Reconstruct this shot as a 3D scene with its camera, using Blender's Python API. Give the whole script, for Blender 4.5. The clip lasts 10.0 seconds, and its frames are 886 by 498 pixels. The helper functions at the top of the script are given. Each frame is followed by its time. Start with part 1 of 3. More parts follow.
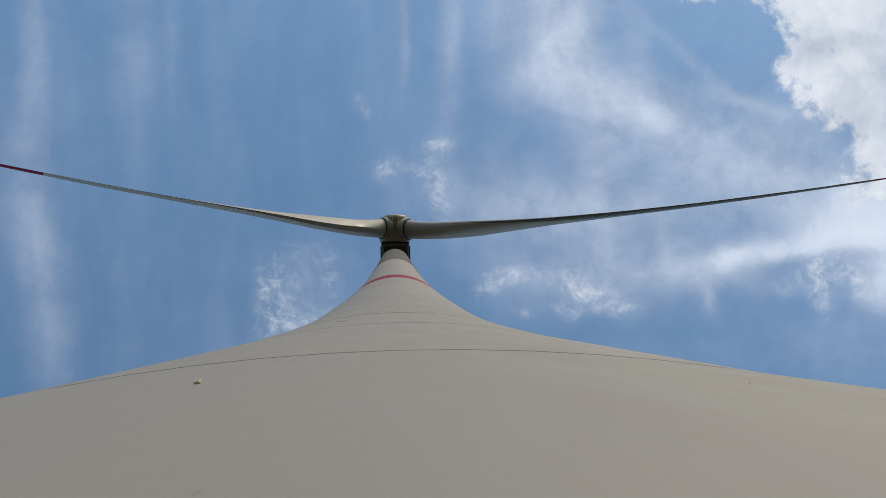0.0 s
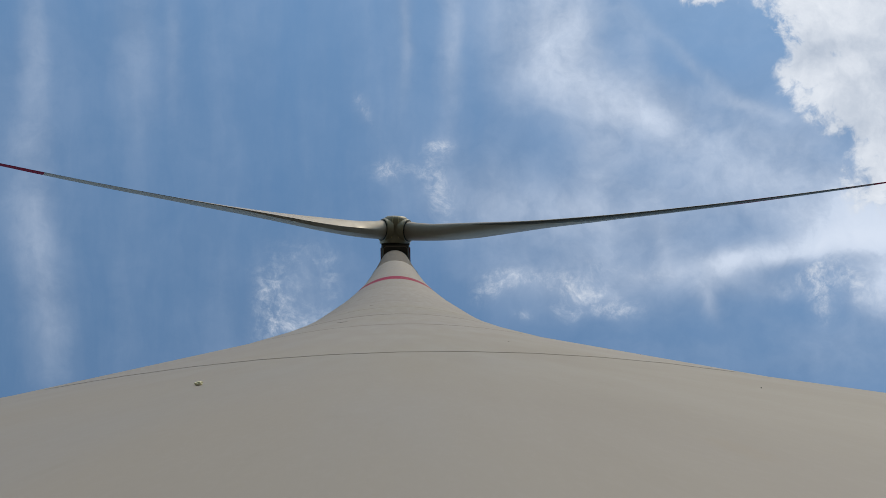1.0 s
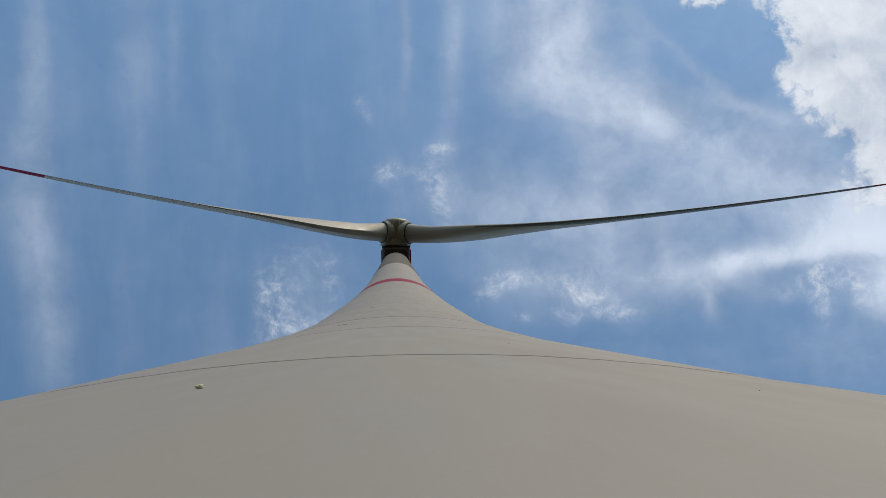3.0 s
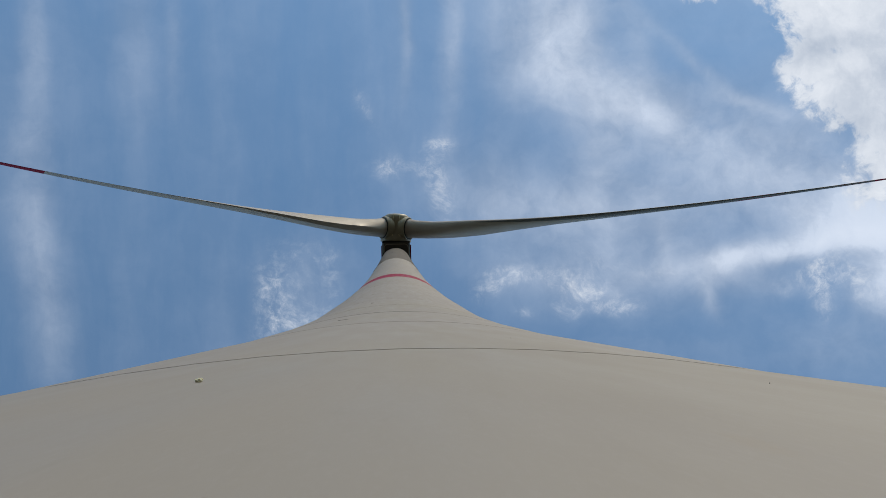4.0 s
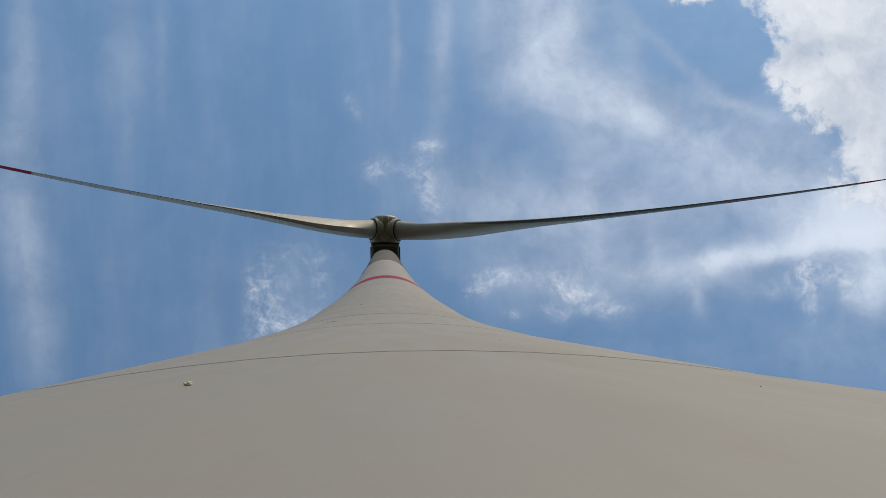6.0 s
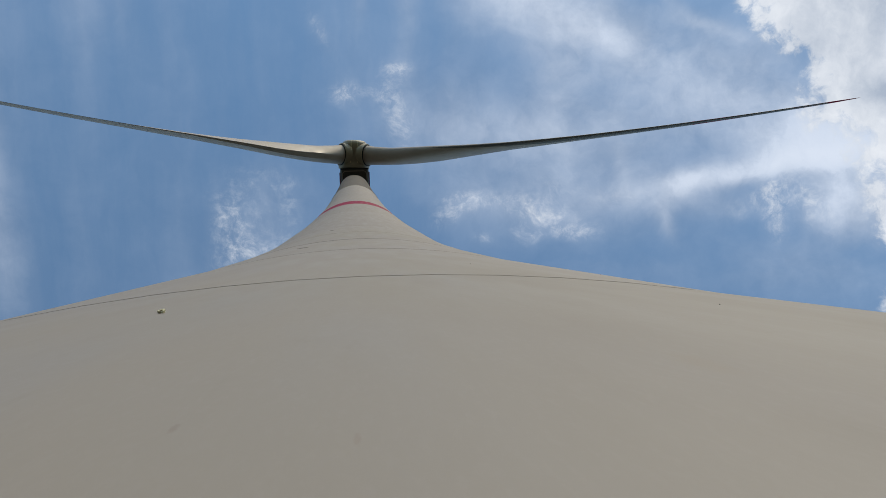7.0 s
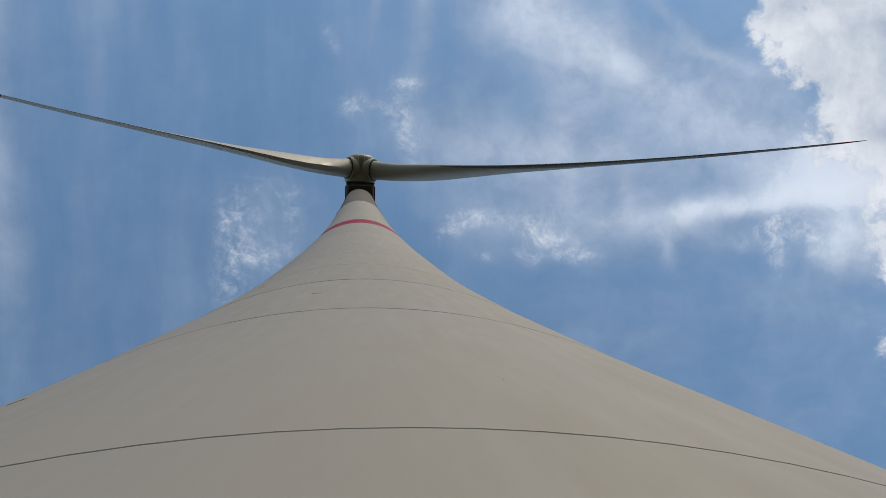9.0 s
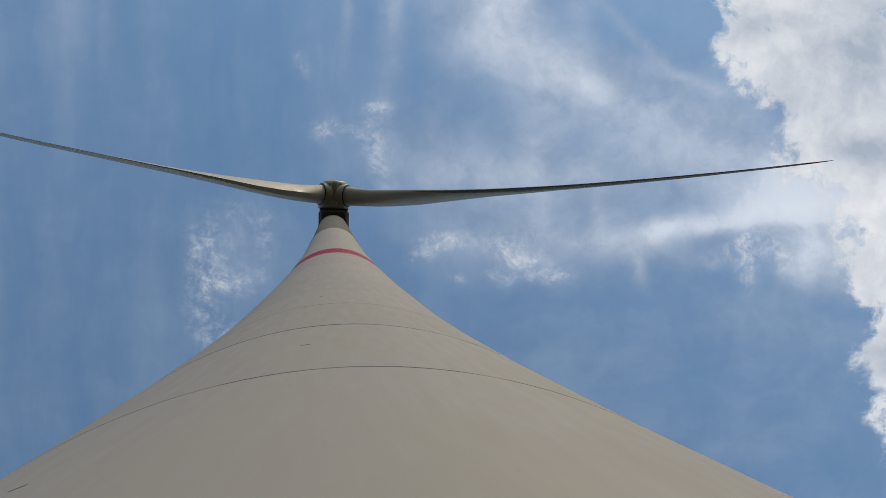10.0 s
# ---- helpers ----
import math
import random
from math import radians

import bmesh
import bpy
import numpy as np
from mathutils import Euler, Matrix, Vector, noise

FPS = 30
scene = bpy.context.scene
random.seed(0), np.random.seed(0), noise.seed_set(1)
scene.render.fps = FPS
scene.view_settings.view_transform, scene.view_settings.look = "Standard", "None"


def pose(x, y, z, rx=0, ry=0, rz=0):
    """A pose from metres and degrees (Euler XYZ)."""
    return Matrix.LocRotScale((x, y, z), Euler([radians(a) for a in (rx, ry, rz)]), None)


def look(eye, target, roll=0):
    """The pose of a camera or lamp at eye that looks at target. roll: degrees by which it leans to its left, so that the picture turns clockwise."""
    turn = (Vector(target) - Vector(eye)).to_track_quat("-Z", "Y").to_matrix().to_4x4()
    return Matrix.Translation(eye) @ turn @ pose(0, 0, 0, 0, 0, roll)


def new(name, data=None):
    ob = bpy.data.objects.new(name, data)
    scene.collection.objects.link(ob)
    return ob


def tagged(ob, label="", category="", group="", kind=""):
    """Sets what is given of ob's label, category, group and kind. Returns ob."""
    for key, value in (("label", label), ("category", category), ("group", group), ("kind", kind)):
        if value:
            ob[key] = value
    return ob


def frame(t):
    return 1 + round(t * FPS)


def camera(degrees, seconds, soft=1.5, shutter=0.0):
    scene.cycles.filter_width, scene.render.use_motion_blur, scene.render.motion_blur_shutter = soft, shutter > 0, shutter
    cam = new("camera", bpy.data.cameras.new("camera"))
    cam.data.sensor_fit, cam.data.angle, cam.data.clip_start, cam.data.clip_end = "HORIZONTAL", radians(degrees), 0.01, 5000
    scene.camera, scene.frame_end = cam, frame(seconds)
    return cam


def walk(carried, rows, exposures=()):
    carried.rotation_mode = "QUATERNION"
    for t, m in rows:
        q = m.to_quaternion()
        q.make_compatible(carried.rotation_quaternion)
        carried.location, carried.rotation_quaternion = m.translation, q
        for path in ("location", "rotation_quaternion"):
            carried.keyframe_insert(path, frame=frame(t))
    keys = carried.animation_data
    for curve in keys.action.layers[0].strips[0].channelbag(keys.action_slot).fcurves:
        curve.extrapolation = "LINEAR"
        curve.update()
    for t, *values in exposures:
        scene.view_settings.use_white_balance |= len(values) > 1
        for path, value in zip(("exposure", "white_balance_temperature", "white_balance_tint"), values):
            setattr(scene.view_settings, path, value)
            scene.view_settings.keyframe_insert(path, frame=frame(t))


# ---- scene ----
cam = camera(52.07, 10.0, soft=0.8)
walk(cam, [
    (0.0, pose(0.000, -4.675, 1.679, 178.422, 3.084, 1.158)),
    (0.5, pose(-0.005, -4.671, 1.699, 178.480, 3.086, 1.042)),
    (1.0, pose(-0.006, -4.673, 1.697, 178.514, 3.073, 0.871)),
    (1.5, pose(-0.003, -4.675, 1.683, 178.509, 3.095, 0.976)),
    (2.0, pose(-0.002, -4.675, 1.683, 178.577, 3.083, 0.889)),
    (2.5, pose(-0.003, -4.675, 1.683, 178.611, 3.090, 0.898)),
    (2.7, pose(-0.004, -4.675, 1.686, 178.660, 3.073, 0.915)),
    (3.8, pose(-0.007, -4.670, 1.708, 178.641, 2.955, 1.011)),
    (4.0, pose(-0.008, -4.669, 1.711, 178.377, 3.030, 1.028)),
    (4.3, pose(-0.010, -4.673, 1.694, 178.543, 3.088, 1.056)),
    (4.5, pose(-0.005, -4.672, 1.695, 178.690, 3.081, 1.020)),
    (5.0, pose(-0.006, -4.671, 1.706, 178.800, 3.072, 0.993)),
    (5.2, pose(-0.007, -4.671, 1.708, 178.912, 3.076, 0.980)),
    (6.3, pose(-0.010, -4.669, 1.718, 177.758, 4.323, 0.908)),
    (6.5, pose(-0.010, -4.668, 1.719, 176.720, 4.828, 0.895)),
    (6.8, pose(-0.009, -4.671, 1.708, 174.977, 5.396, 1.312)),
    (7.0, pose(-0.009, -4.672, 1.700, 173.764, 5.644, 1.590)),
    (7.2, pose(-0.012, -4.675, 1.713, 172.741, 6.026, 1.703)),
    (7.5, pose(-0.016, -4.679, 1.732, 171.775, 5.985, 1.871)),
    (8.0, pose(0.000, -4.730, 1.702, 171.686, 5.354, 1.458)),
    (8.2, pose(-0.007, -4.777, 1.709, 171.575, 5.255, 0.939)),
    (8.5, pose(-0.018, -4.847, 1.719, 172.237, 5.054, 0.160)),
    (8.8, pose(-0.080, -4.923, 1.709, 173.595, 5.102, -0.855)),
    (9.0, pose(-0.121, -4.973, 1.702, 174.490, 5.267, -1.532)),
    (9.3, pose(-0.158, -5.043, 1.709, 175.423, 5.272, -1.575)),
    (9.5, pose(-0.182, -5.090, 1.714, 175.769, 5.473, -1.604)),
    (9.8, pose(-0.221, -5.151, 1.710, 175.953, 6.400, -1.088)),
    (10.0, pose(-0.246, -5.191, 1.708, 176.008, 7.017, -0.744)),
], exposures=((0.0, 0.02, 6500, 10), (5.0, 0.02, 6500, 10), (6.5, 0.03, 6600, 10), (7.5, 0.05, 6520, 10),
              (8.5, 0.05, 6520, 10), (10.0, -0.06, 6720, 10)))

# ---- world, sun ----
SUN_ELEVATION, SUN_AZIMUTH = radians(40), radians(153)   # azimuth clockwise from +y
SUN_WAY = Vector((math.sin(SUN_AZIMUTH) * math.cos(SUN_ELEVATION),
                  math.cos(SUN_AZIMUTH) * math.cos(SUN_ELEVATION), math.sin(SUN_ELEVATION)))
SKY_STRENGTH = 0.15

sun = new("sun", bpy.data.lights.new("sun", "SUN"))
sun.data.energy, sun.data.angle, sun.data.color = 1.94, radians(12), (1.0, 0.86, 0.64)
sun.matrix_world = look((0, 0, 0), -SUN_WAY)

# broad soft veils: u, v on a flat cloud deck, half length, half width, turn, density
VEILS = (
    (0.186, -0.224, 0.075, 0.047, 89, 1.05),
    (0.217, -0.149, 0.073, 0.041, 40, 0.55),
    (0.280, -0.120, 0.077, 0.032, 28, 0.46),
    (0.230, -0.071, 0.050, 0.027, 86, 0.40),
    (0.344, -0.098, 0.110, 0.038, 18, 0.44),
    (0.448, -0.093, 0.082, 0.035, 9, 0.28),
    (0.318, -0.038, 0.168, 0.038, -7, 0.36),
    (0.486, -0.029, 0.105, 0.038, -7, 0.52),
    (0.118, -0.231, 0.050, 0.031, 61, 0.24),
    (0.148, -0.156, 0.038, 0.028, 1, 0.26),
)
LOW_VEILS = (
    (0.102, -0.045, 0.069, 0.050, 1, 0.26),
    (0.189, 0.064, 0.109, 0.028, 5, 0.30),
    (0.190, -0.013, 0.128, 0.031, 1, 0.30),
    (0.253, 0.036, 0.109, 0.038, 1, 0.30),
    (0.532, 0.002, 0.086, 0.027, -9, 0.95),
    (0.504, 0.147, 0.086, 0.029, 6, 0.18),
    (0.551, 0.068, 0.040, 0.039, 1, 0.62),
    (0.594, -0.004, 0.078, 0.040, -1, 0.85),
    (0.615, 0.073, 0.068, 0.037, 0, 0.95),
    (-0.102, 0.064, 0.043, 0.043, 1, 0.12),
)
# narrow drawn-out veils in the same measure
BANDS = (
    (0.335, -0.176, 0.060, 0.008, 40, 0.34),
    (0.403, -0.127, 0.058, 0.009, 18, 0.40),
    (0.275, -0.193, 0.063, 0.015, 75, 0.26),
    (0.066, -0.200, 0.093, 0.012, 91, 0.40),
    (0.015, -0.213, 0.068, 0.007, 91, 0.30),
    (0.299, 0.022, 0.044, 0.010, 83, 0.22),
    (0.460, 0.035, 0.124, 0.014, -10, 1.05),
    (0.532, 0.023, 0.079, 0.019, -8, 0.90),
    (0.365, 0.059, 0.038, 0.014, -37, 0.50),
    (0.349, 0.094, 0.023, 0.010, 60, 0.42),
    (0.401, 0.076, 0.059, 0.015, 1, 0.36),
    (-0.382, -0.185, 0.097, 0.014, 90, 0.26),
    (-0.275, -0.197, 0.079, 0.026, 91, 0.22),
    (-0.237, -0.208, 0.079, 0.007, 91, 0.14),
    (-0.383, 0.039, 0.122, 0.025, 84, 0.42),
    (-0.404, -0.077, 0.091, 0.041, 90, 0.17),
)
# heaped, ragged clouds
HEAPS = (
    (0.500, -0.248, 0.077, 0.054, 0, 1.20),
    (0.517, -0.177, 0.072, 0.044, 0, 1.20),
    (0.544, -0.127, 0.074, 0.033, 1, 1.20),
    (0.573, -0.060, 0.069, 0.058, 1, 1.20),
    (0.344, -0.262, 0.037, 0.029, 10, 0.95),
    (0.566, -0.235, 0.072, 0.083, 0, 1.20),
    (0.676, 0.091, 0.071, 0.056, 0, 1.15),
    (0.695, 0.181, 0.072, 0.062, 0, 1.20),
    (0.717, 0.271, 0.068, 0.070, 1, 1.20),
    (0.679, -0.008, 0.087, 0.074, -1, 1.20),
    (0.687, -0.147, 0.079, 0.106, -2, 1.20),
)
# greyer, thicker parts of the heaps
SHADES = (
    (0.604, -0.171, 0.060, 0.078, -2, 1.20),
    (0.620, -0.052, 0.046, 0.018, -1, 0.90),
    (0.489, -0.186, 0.048, 0.015, -16, 0.90),
    (0.534, -0.098, 0.035, 0.022, -1, 0.60),
    (0.647, 0.201, 0.044, 0.048, 1, 0.80),
    (0.465, -0.115, 0.020, 0.026, -1, 0.40),
)
# small torn scraps of cloud low over the tower
SCRAPS = (
    (-0.135, 0.072, 0.036, 0.021, 81, 0.46),
    (-0.117, 0.106, 0.027, 0.017, 1, 0.34),
    (-0.098, 0.030, 0.037, 0.022, 11, 0.30),
    (-0.067, 0.058, 0.025, 0.012, 91, 0.26),
    (-0.087, 0.101, 0.028, 0.017, -29, 0.30),
    (-0.106, 0.070, 0.025, 0.022, 1, 0.20),
    (-0.004, -0.062, 0.020, 0.015, 1, 0.56),
    (0.053, -0.036, 0.044, 0.016, 81, 0.52),
    (0.056, -0.086, 0.017, 0.011, 1, 0.46),
    (0.031, -0.061, 0.015, 0.011, 1, 0.34),
    (-0.034, -0.127, 0.026, 0.009, 56, 0.40),
    (-0.140, 0.143, 0.037, 0.020, 81, 0.42),
    (-0.116, 0.159, 0.024, 0.015, -41, 0.34),
    (0.480, 0.084, 0.033, 0.014, 75, 0.52),
    (0.449, 0.074, 0.035, 0.013, -28, 0.36),
    (0.518, 0.070, 0.053, 0.022, 40, 0.50),
)
# more of them beyond the tower
FLECKS = (
    (0.100, 0.079, 0.025, 0.013, -19, 0.46),
    (0.116, 0.062, 0.029, 0.010, 1, 0.36),
    (0.144, 0.102, 0.014, 0.008, 1, 0.34),
    (0.211, 0.080, 0.032, 0.019, 11, 0.58),
    (0.188, 0.099, 0.013, 0.010, 1, 0.46),
    (0.252, 0.097, 0.029, 0.012, 1, 0.44),
    (0.167, 0.063, 0.051, 0.014, 6, 0.34),
    (0.297, 0.060, 0.035, 0.013, 1, 0.28),
    (0.227, 0.045, 0.038, 0.014, 11, 0.24),
)


class Nodes:
    """Short ways to add shader nodes to a tree."""

    def __init__(self, tree):
        self.tree = tree
        tree.nodes.clear()

    def add(self, kind):
        return self.tree.nodes.new(kind)

    def link(self, a, b):
        self.tree.links.new(a, b)

    def put(self, socket, value):
        if isinstance(value, bpy.types.NodeSocket):
            self.link(value, socket)
        else:
            socket.default_value = value

    def math(self, op, a, b=0.0, c=0.0, clamp=False):
        node = self.add("ShaderNodeMath")
        node.operation, node.use_clamp = op, clamp
        for socket, value in zip(node.inputs, (a, b, c)):
            self.put(socket, value)
        return node.outputs[0]

    def vec(self, op, a, b=(0, 0, 0)):
        node = self.add("ShaderNodeVectorMath")
        node.operation = op
        self.put(node.inputs[0], a)
        self.put(node.inputs[1], b)
        return node.outputs["Value"] if op in ("DOT_PRODUCT", "LENGTH", "DISTANCE") else node.outputs[0]

    def mapped(self, vector, scale=(1, 1, 1), turn=0.0, loc=(0, 0, 0), kind="POINT"):
        node = self.add("ShaderNodeMapping")
        node.vector_type = kind
        self.link(vector, node.inputs["Vector"])
        node.inputs["Location"].default_value = loc
        node.inputs["Rotation"].default_value = (0, 0, radians(turn))
        node.inputs["Scale"].default_value = scale
        return node.outputs[0]

    def noise(self, vector, scale, detail=4.0, rough=0.55, warp=0.0):
        node = self.add("ShaderNodeTexNoise")
        self.link(vector, node.inputs["Vector"])
        for key, value in (("Scale", scale), ("Detail", detail), ("Roughness", rough), ("Distortion", warp)):
            node.inputs[key].default_value = value
        return node.outputs["Fac"]

    def span(self, value, a, b, lo=0.0, hi=1.0, smooth=False):
        node = self.add("ShaderNodeMapRange")
        node.interpolation_type = "SMOOTHSTEP" if smooth else "LINEAR"
        self.put(node.inputs[0], value)
        for socket, v in zip(node.inputs[1:5], (a, b, lo, hi)):
            self.put(socket, v)
        return node.outputs[0]

    def mix(self, fac, a, b, blend="MIX"):
        node = self.add("ShaderNodeMix")
        node.data_type, node.blend_type = "RGBA", blend
        self.put(node.inputs["Factor"], fac)
        for socket, value in ((node.inputs[6], a), (node.inputs[7], b)):
            self.put(socket, value if isinstance(value, bpy.types.NodeSocket) else (*value, 1.0))
        return node.outputs[2]


def terms(n, uv):
    """The plane's products (u, v, 1) and (uu, uv, vv), of which soft ellipses are made."""
    axes = n.add("ShaderNodeSeparateXYZ")
    n.link(uv, axes.inputs[0])
    u, v = axes.outputs[0], axes.outputs[1]
    line, square = n.add("ShaderNodeCombineXYZ"), n.add("ShaderNodeCombineXYZ")
    for socket, value in zip((*line.inputs, *square.inputs),
                             (u, v, 1.0, n.math("MULTIPLY", u, u), n.math("MULTIPLY", u, v), n.math("MULTIPLY", v, v))):
        n.put(socket, value)
    return line.outputs[0], square.outputs[0]


def ellipses(n, plane, rows):
    """The sum of soft elliptic spots: exp of a quadratic in u and v for each row."""
    line, square = plane
    total = None
    for u, v, a, b, turn, amount in rows:
        c, s = math.cos(radians(turn)), math.sin(radians(turn))
        uu, uv, vv = c * c / a ** 2 + s * s / b ** 2, 2 * c * s * (1 / a ** 2 - 1 / b ** 2), s * s / a ** 2 + c * c / b ** 2
        power = n.math("ADD", n.vec("DOT_PRODUCT", square, (-uu, -uv, -vv)),
                       n.vec("DOT_PRODUCT", line, (2 * uu * u + uv * v, 2 * vv * v + uv * u,
                                                   math.log(amount) - uu * u * u - uv * u * v - vv * v * v)))
        spot = n.math("EXPONENT", power)
        total = spot if total is None else n.math("ADD", total, spot)
    return total


def make_world():
    world = bpy.data.worlds.new("sky")
    scene.world = world
    world.use_nodes = True
    n = Nodes(world.node_tree)
    way = n.add("ShaderNodeTexCoord").outputs["Generated"]
    sky = n.add("ShaderNodeTexSky")
    sky.sky_type, sky.sun_disc = "NISHITA", False
    sky.sun_elevation, sky.sun_rotation = SUN_ELEVATION, SUN_AZIMUTH
    sky.altitude, sky.air_density, sky.dust_density, sky.ozone_density = 300, 1.0, 0.6, 1.0
    # the deck of clouds, flat overhead
    axes = n.add("ShaderNodeSeparateXYZ")
    n.link(way, axes.inputs[0])
    height = n.math("MAXIMUM", axes.outputs[2], 0.08)
    flat = n.add("ShaderNodeCombineXYZ")
    n.link(n.math("DIVIDE", axes.outputs[0], height), flat.inputs[0])
    n.link(n.math("DIVIDE", axes.outputs[1], height), flat.inputs[1])
    uv = flat.outputs[0]
    # wind-drawn shapes: bend the deck at two scales, then draw it out along the wind
    warped = uv
    for scale, amount in ((7.0, 0.055), (34.0, 0.020)):
        bend = n.add("ShaderNodeTexNoise")
        n.link(uv, bend.inputs["Vector"])
        bend.inputs["Scale"].default_value, bend.inputs["Detail"].default_value = scale, 5.0
        shift = n.add("ShaderNodeVectorMath")
        shift.operation = "SCALE"
        n.link(n.vec("SUBTRACT", bend.outputs["Color"], (0.5, 0.5, 0.5)), shift.inputs[0])
        shift.inputs["Scale"].default_value = amount
        warped = n.vec("ADD", warped, shift.outputs[0])
    gentle = n.vec("ADD", uv, n.vec("MULTIPLY", n.vec("SUBTRACT", warped, uv), (0.45, 0.45, 0.45)))
    columns = n.noise(n.mapped(gentle, scale=(3.0, 0.5, 1), turn=4), 4.2, 7, 0.6)
    slanted = n.noise(n.mapped(warped, scale=(0.7, 2.0, 1), turn=-28), 6.0, 7, 0.58)
    place = n.add("ShaderNodeSeparateXYZ")
    n.link(uv, place.inputs[0])
    side = n.span(place.outputs[0], 0.05, 0.28, smooth=True)
    streak = n.math("ADD", n.math("MULTIPLY", slanted, side), n.math("MULTIPLY", columns, n.math("SUBTRACT", 1.0, side)))
    fine = n.noise(warped, 30.0, 9, 0.64, 0.3)
    crisp = n.noise(n.mapped(warped, loc=(2.2, 6.1, 0)), 15.0, 11, 0.62)
    billow = n.span(n.noise(n.mapped(warped, loc=(3.1, 1.7, 0)), 21.0, 10, 0.66), 0.30, 0.70)
    large = n.noise(n.mapped(uv, loc=(1.3, 0.4, 0)), 1.5, 3, 0.5)
    plane = terms(n, gentle)
    veil = n.math("ADD", n.math("ADD", ellipses(n, plane, VEILS), ellipses(n, plane, LOW_VEILS)), ellipses(n, plane, BANDS))
    heap = ellipses(n, plane, HEAPS)
    scrap = n.math("ADD", ellipses(n, plane, SCRAPS), ellipses(n, plane, FLECKS))
    veil = n.math("MULTIPLY_ADD", scrap, 0.28, veil)
    # elsewhere the same broken veil goes on
    far = n.span(n.vec("LENGTH", uv), 0.66, 0.98, smooth=True)
    veil = n.math("ADD", veil, n.math("MULTIPLY", far, n.span(large, 0.42, 0.65, 0.0, 0.5)))
    heap = n.math("ADD", heap, n.math("MULTIPLY", far, n.span(large, 0.48, 0.62, 0.0, 0.6)))
    thin = n.math("MULTIPLY", veil, n.math("MULTIPLY_ADD", streak, 0.80, n.math("MULTIPLY_ADD", n.span(fine, 0.28, 0.72), 0.36, n.span(crisp, 0.3, 0.7, 0.12, 0.40))))
    thin = n.math("ADD", thin, n.math("MULTIPLY_ADD", side, 0.055, n.span(streak, 0.32, 0.74, 0.02, 0.20)))
    # heaps: full inside, with a torn edge
    ragged = n.math("MULTIPLY_ADD", n.math("SUBTRACT", crisp, 0.5), 2.8, n.math("MULTIPLY", n.math("SUBTRACT", fine, 0.5), 1.2))
    edge = n.math("MULTIPLY_ADD", ragged, n.span(heap, 0.08, 0.45, smooth=True), n.math("MINIMUM", heap, 1.3))
    thick = n.math("MULTIPLY", n.span(edge, 0.36, 0.84, smooth=True), 0.96)
    torn = n.span(n.noise(n.mapped(warped, loc=(5.3, 2.2, 0)), 78.0, 10, 0.72), 0.40, 0.66)
    torn = n.span(n.math("MULTIPLY", n.math("MULTIPLY", scrap, 0.72), n.math("MULTIPLY_ADD", torn, 1.7, n.math("MULTIPLY_ADD", billow, 0.4, 0.1))),
                  0.05, 1.25, smooth=True)
    solid = thick
    thick = n.math("MAXIMUM", thick, torn)
    # a thin veil lets the blue through; a heap hides it
    haze = n.math("SUBTRACT", 1.0, n.math("EXPONENT", n.math("MULTIPLY", thin, -1.25)), clamp=True)
    shade = n.span(n.noise(n.mapped(warped, loc=(7.7, 4.1, 0)), 13.0, 8, 0.6), 0.34, 0.62)
    sheer = n.math("MULTIPLY_ADD", thin, 0.66, n.math("MULTIPLY_ADD", shade, 0.46, n.math("MULTIPLY_ADD", torn, 0.5, -0.16)), clamp=True)
    grey = n.math("MULTIPLY", ellipses(n, plane, SHADES), n.math("MULTIPLY_ADD", crisp, 1.2, 0.1), clamp=True)
    full = n.math("MULTIPLY_ADD", shade, 0.46, n.math("MULTIPLY_ADD", billow, 0.36, n.math("MULTIPLY", solid, 0.34)))
    full = n.math("SUBTRACT", full, n.math("MULTIPLY", grey, 0.8), clamp=True)
    blue = n.mix(1.0, sky.outputs[0], (SKY_STRENGTH * 0.86, SKY_STRENGTH * 1.11, SKY_STRENGTH * 1.13), "MULTIPLY")
    seen = n.mix(haze, blue, n.mix(sheer, VEIL_DIM, VEIL_BRIGHT))
    seen = n.mix(thick, seen, n.mix(n.math("MAXIMUM", full, n.math("MULTIPLY", torn, 0.8)), HEAP_DIM, HEAP_BRIGHT))
    back = n.add("ShaderNodeBackground")
    n.link(seen, back.inputs[0])
    n.link(back.outputs[0], n.add("ShaderNodeOutputWorld").inputs[0])


VEIL_DIM, VEIL_BRIGHT = (0.285, 0.355, 0.475), (0.70, 0.775, 0.90)
HEAP_DIM, HEAP_BRIGHT = (0.40, 0.47, 0.58), (0.80, 0.84, 0.90)
make_world()


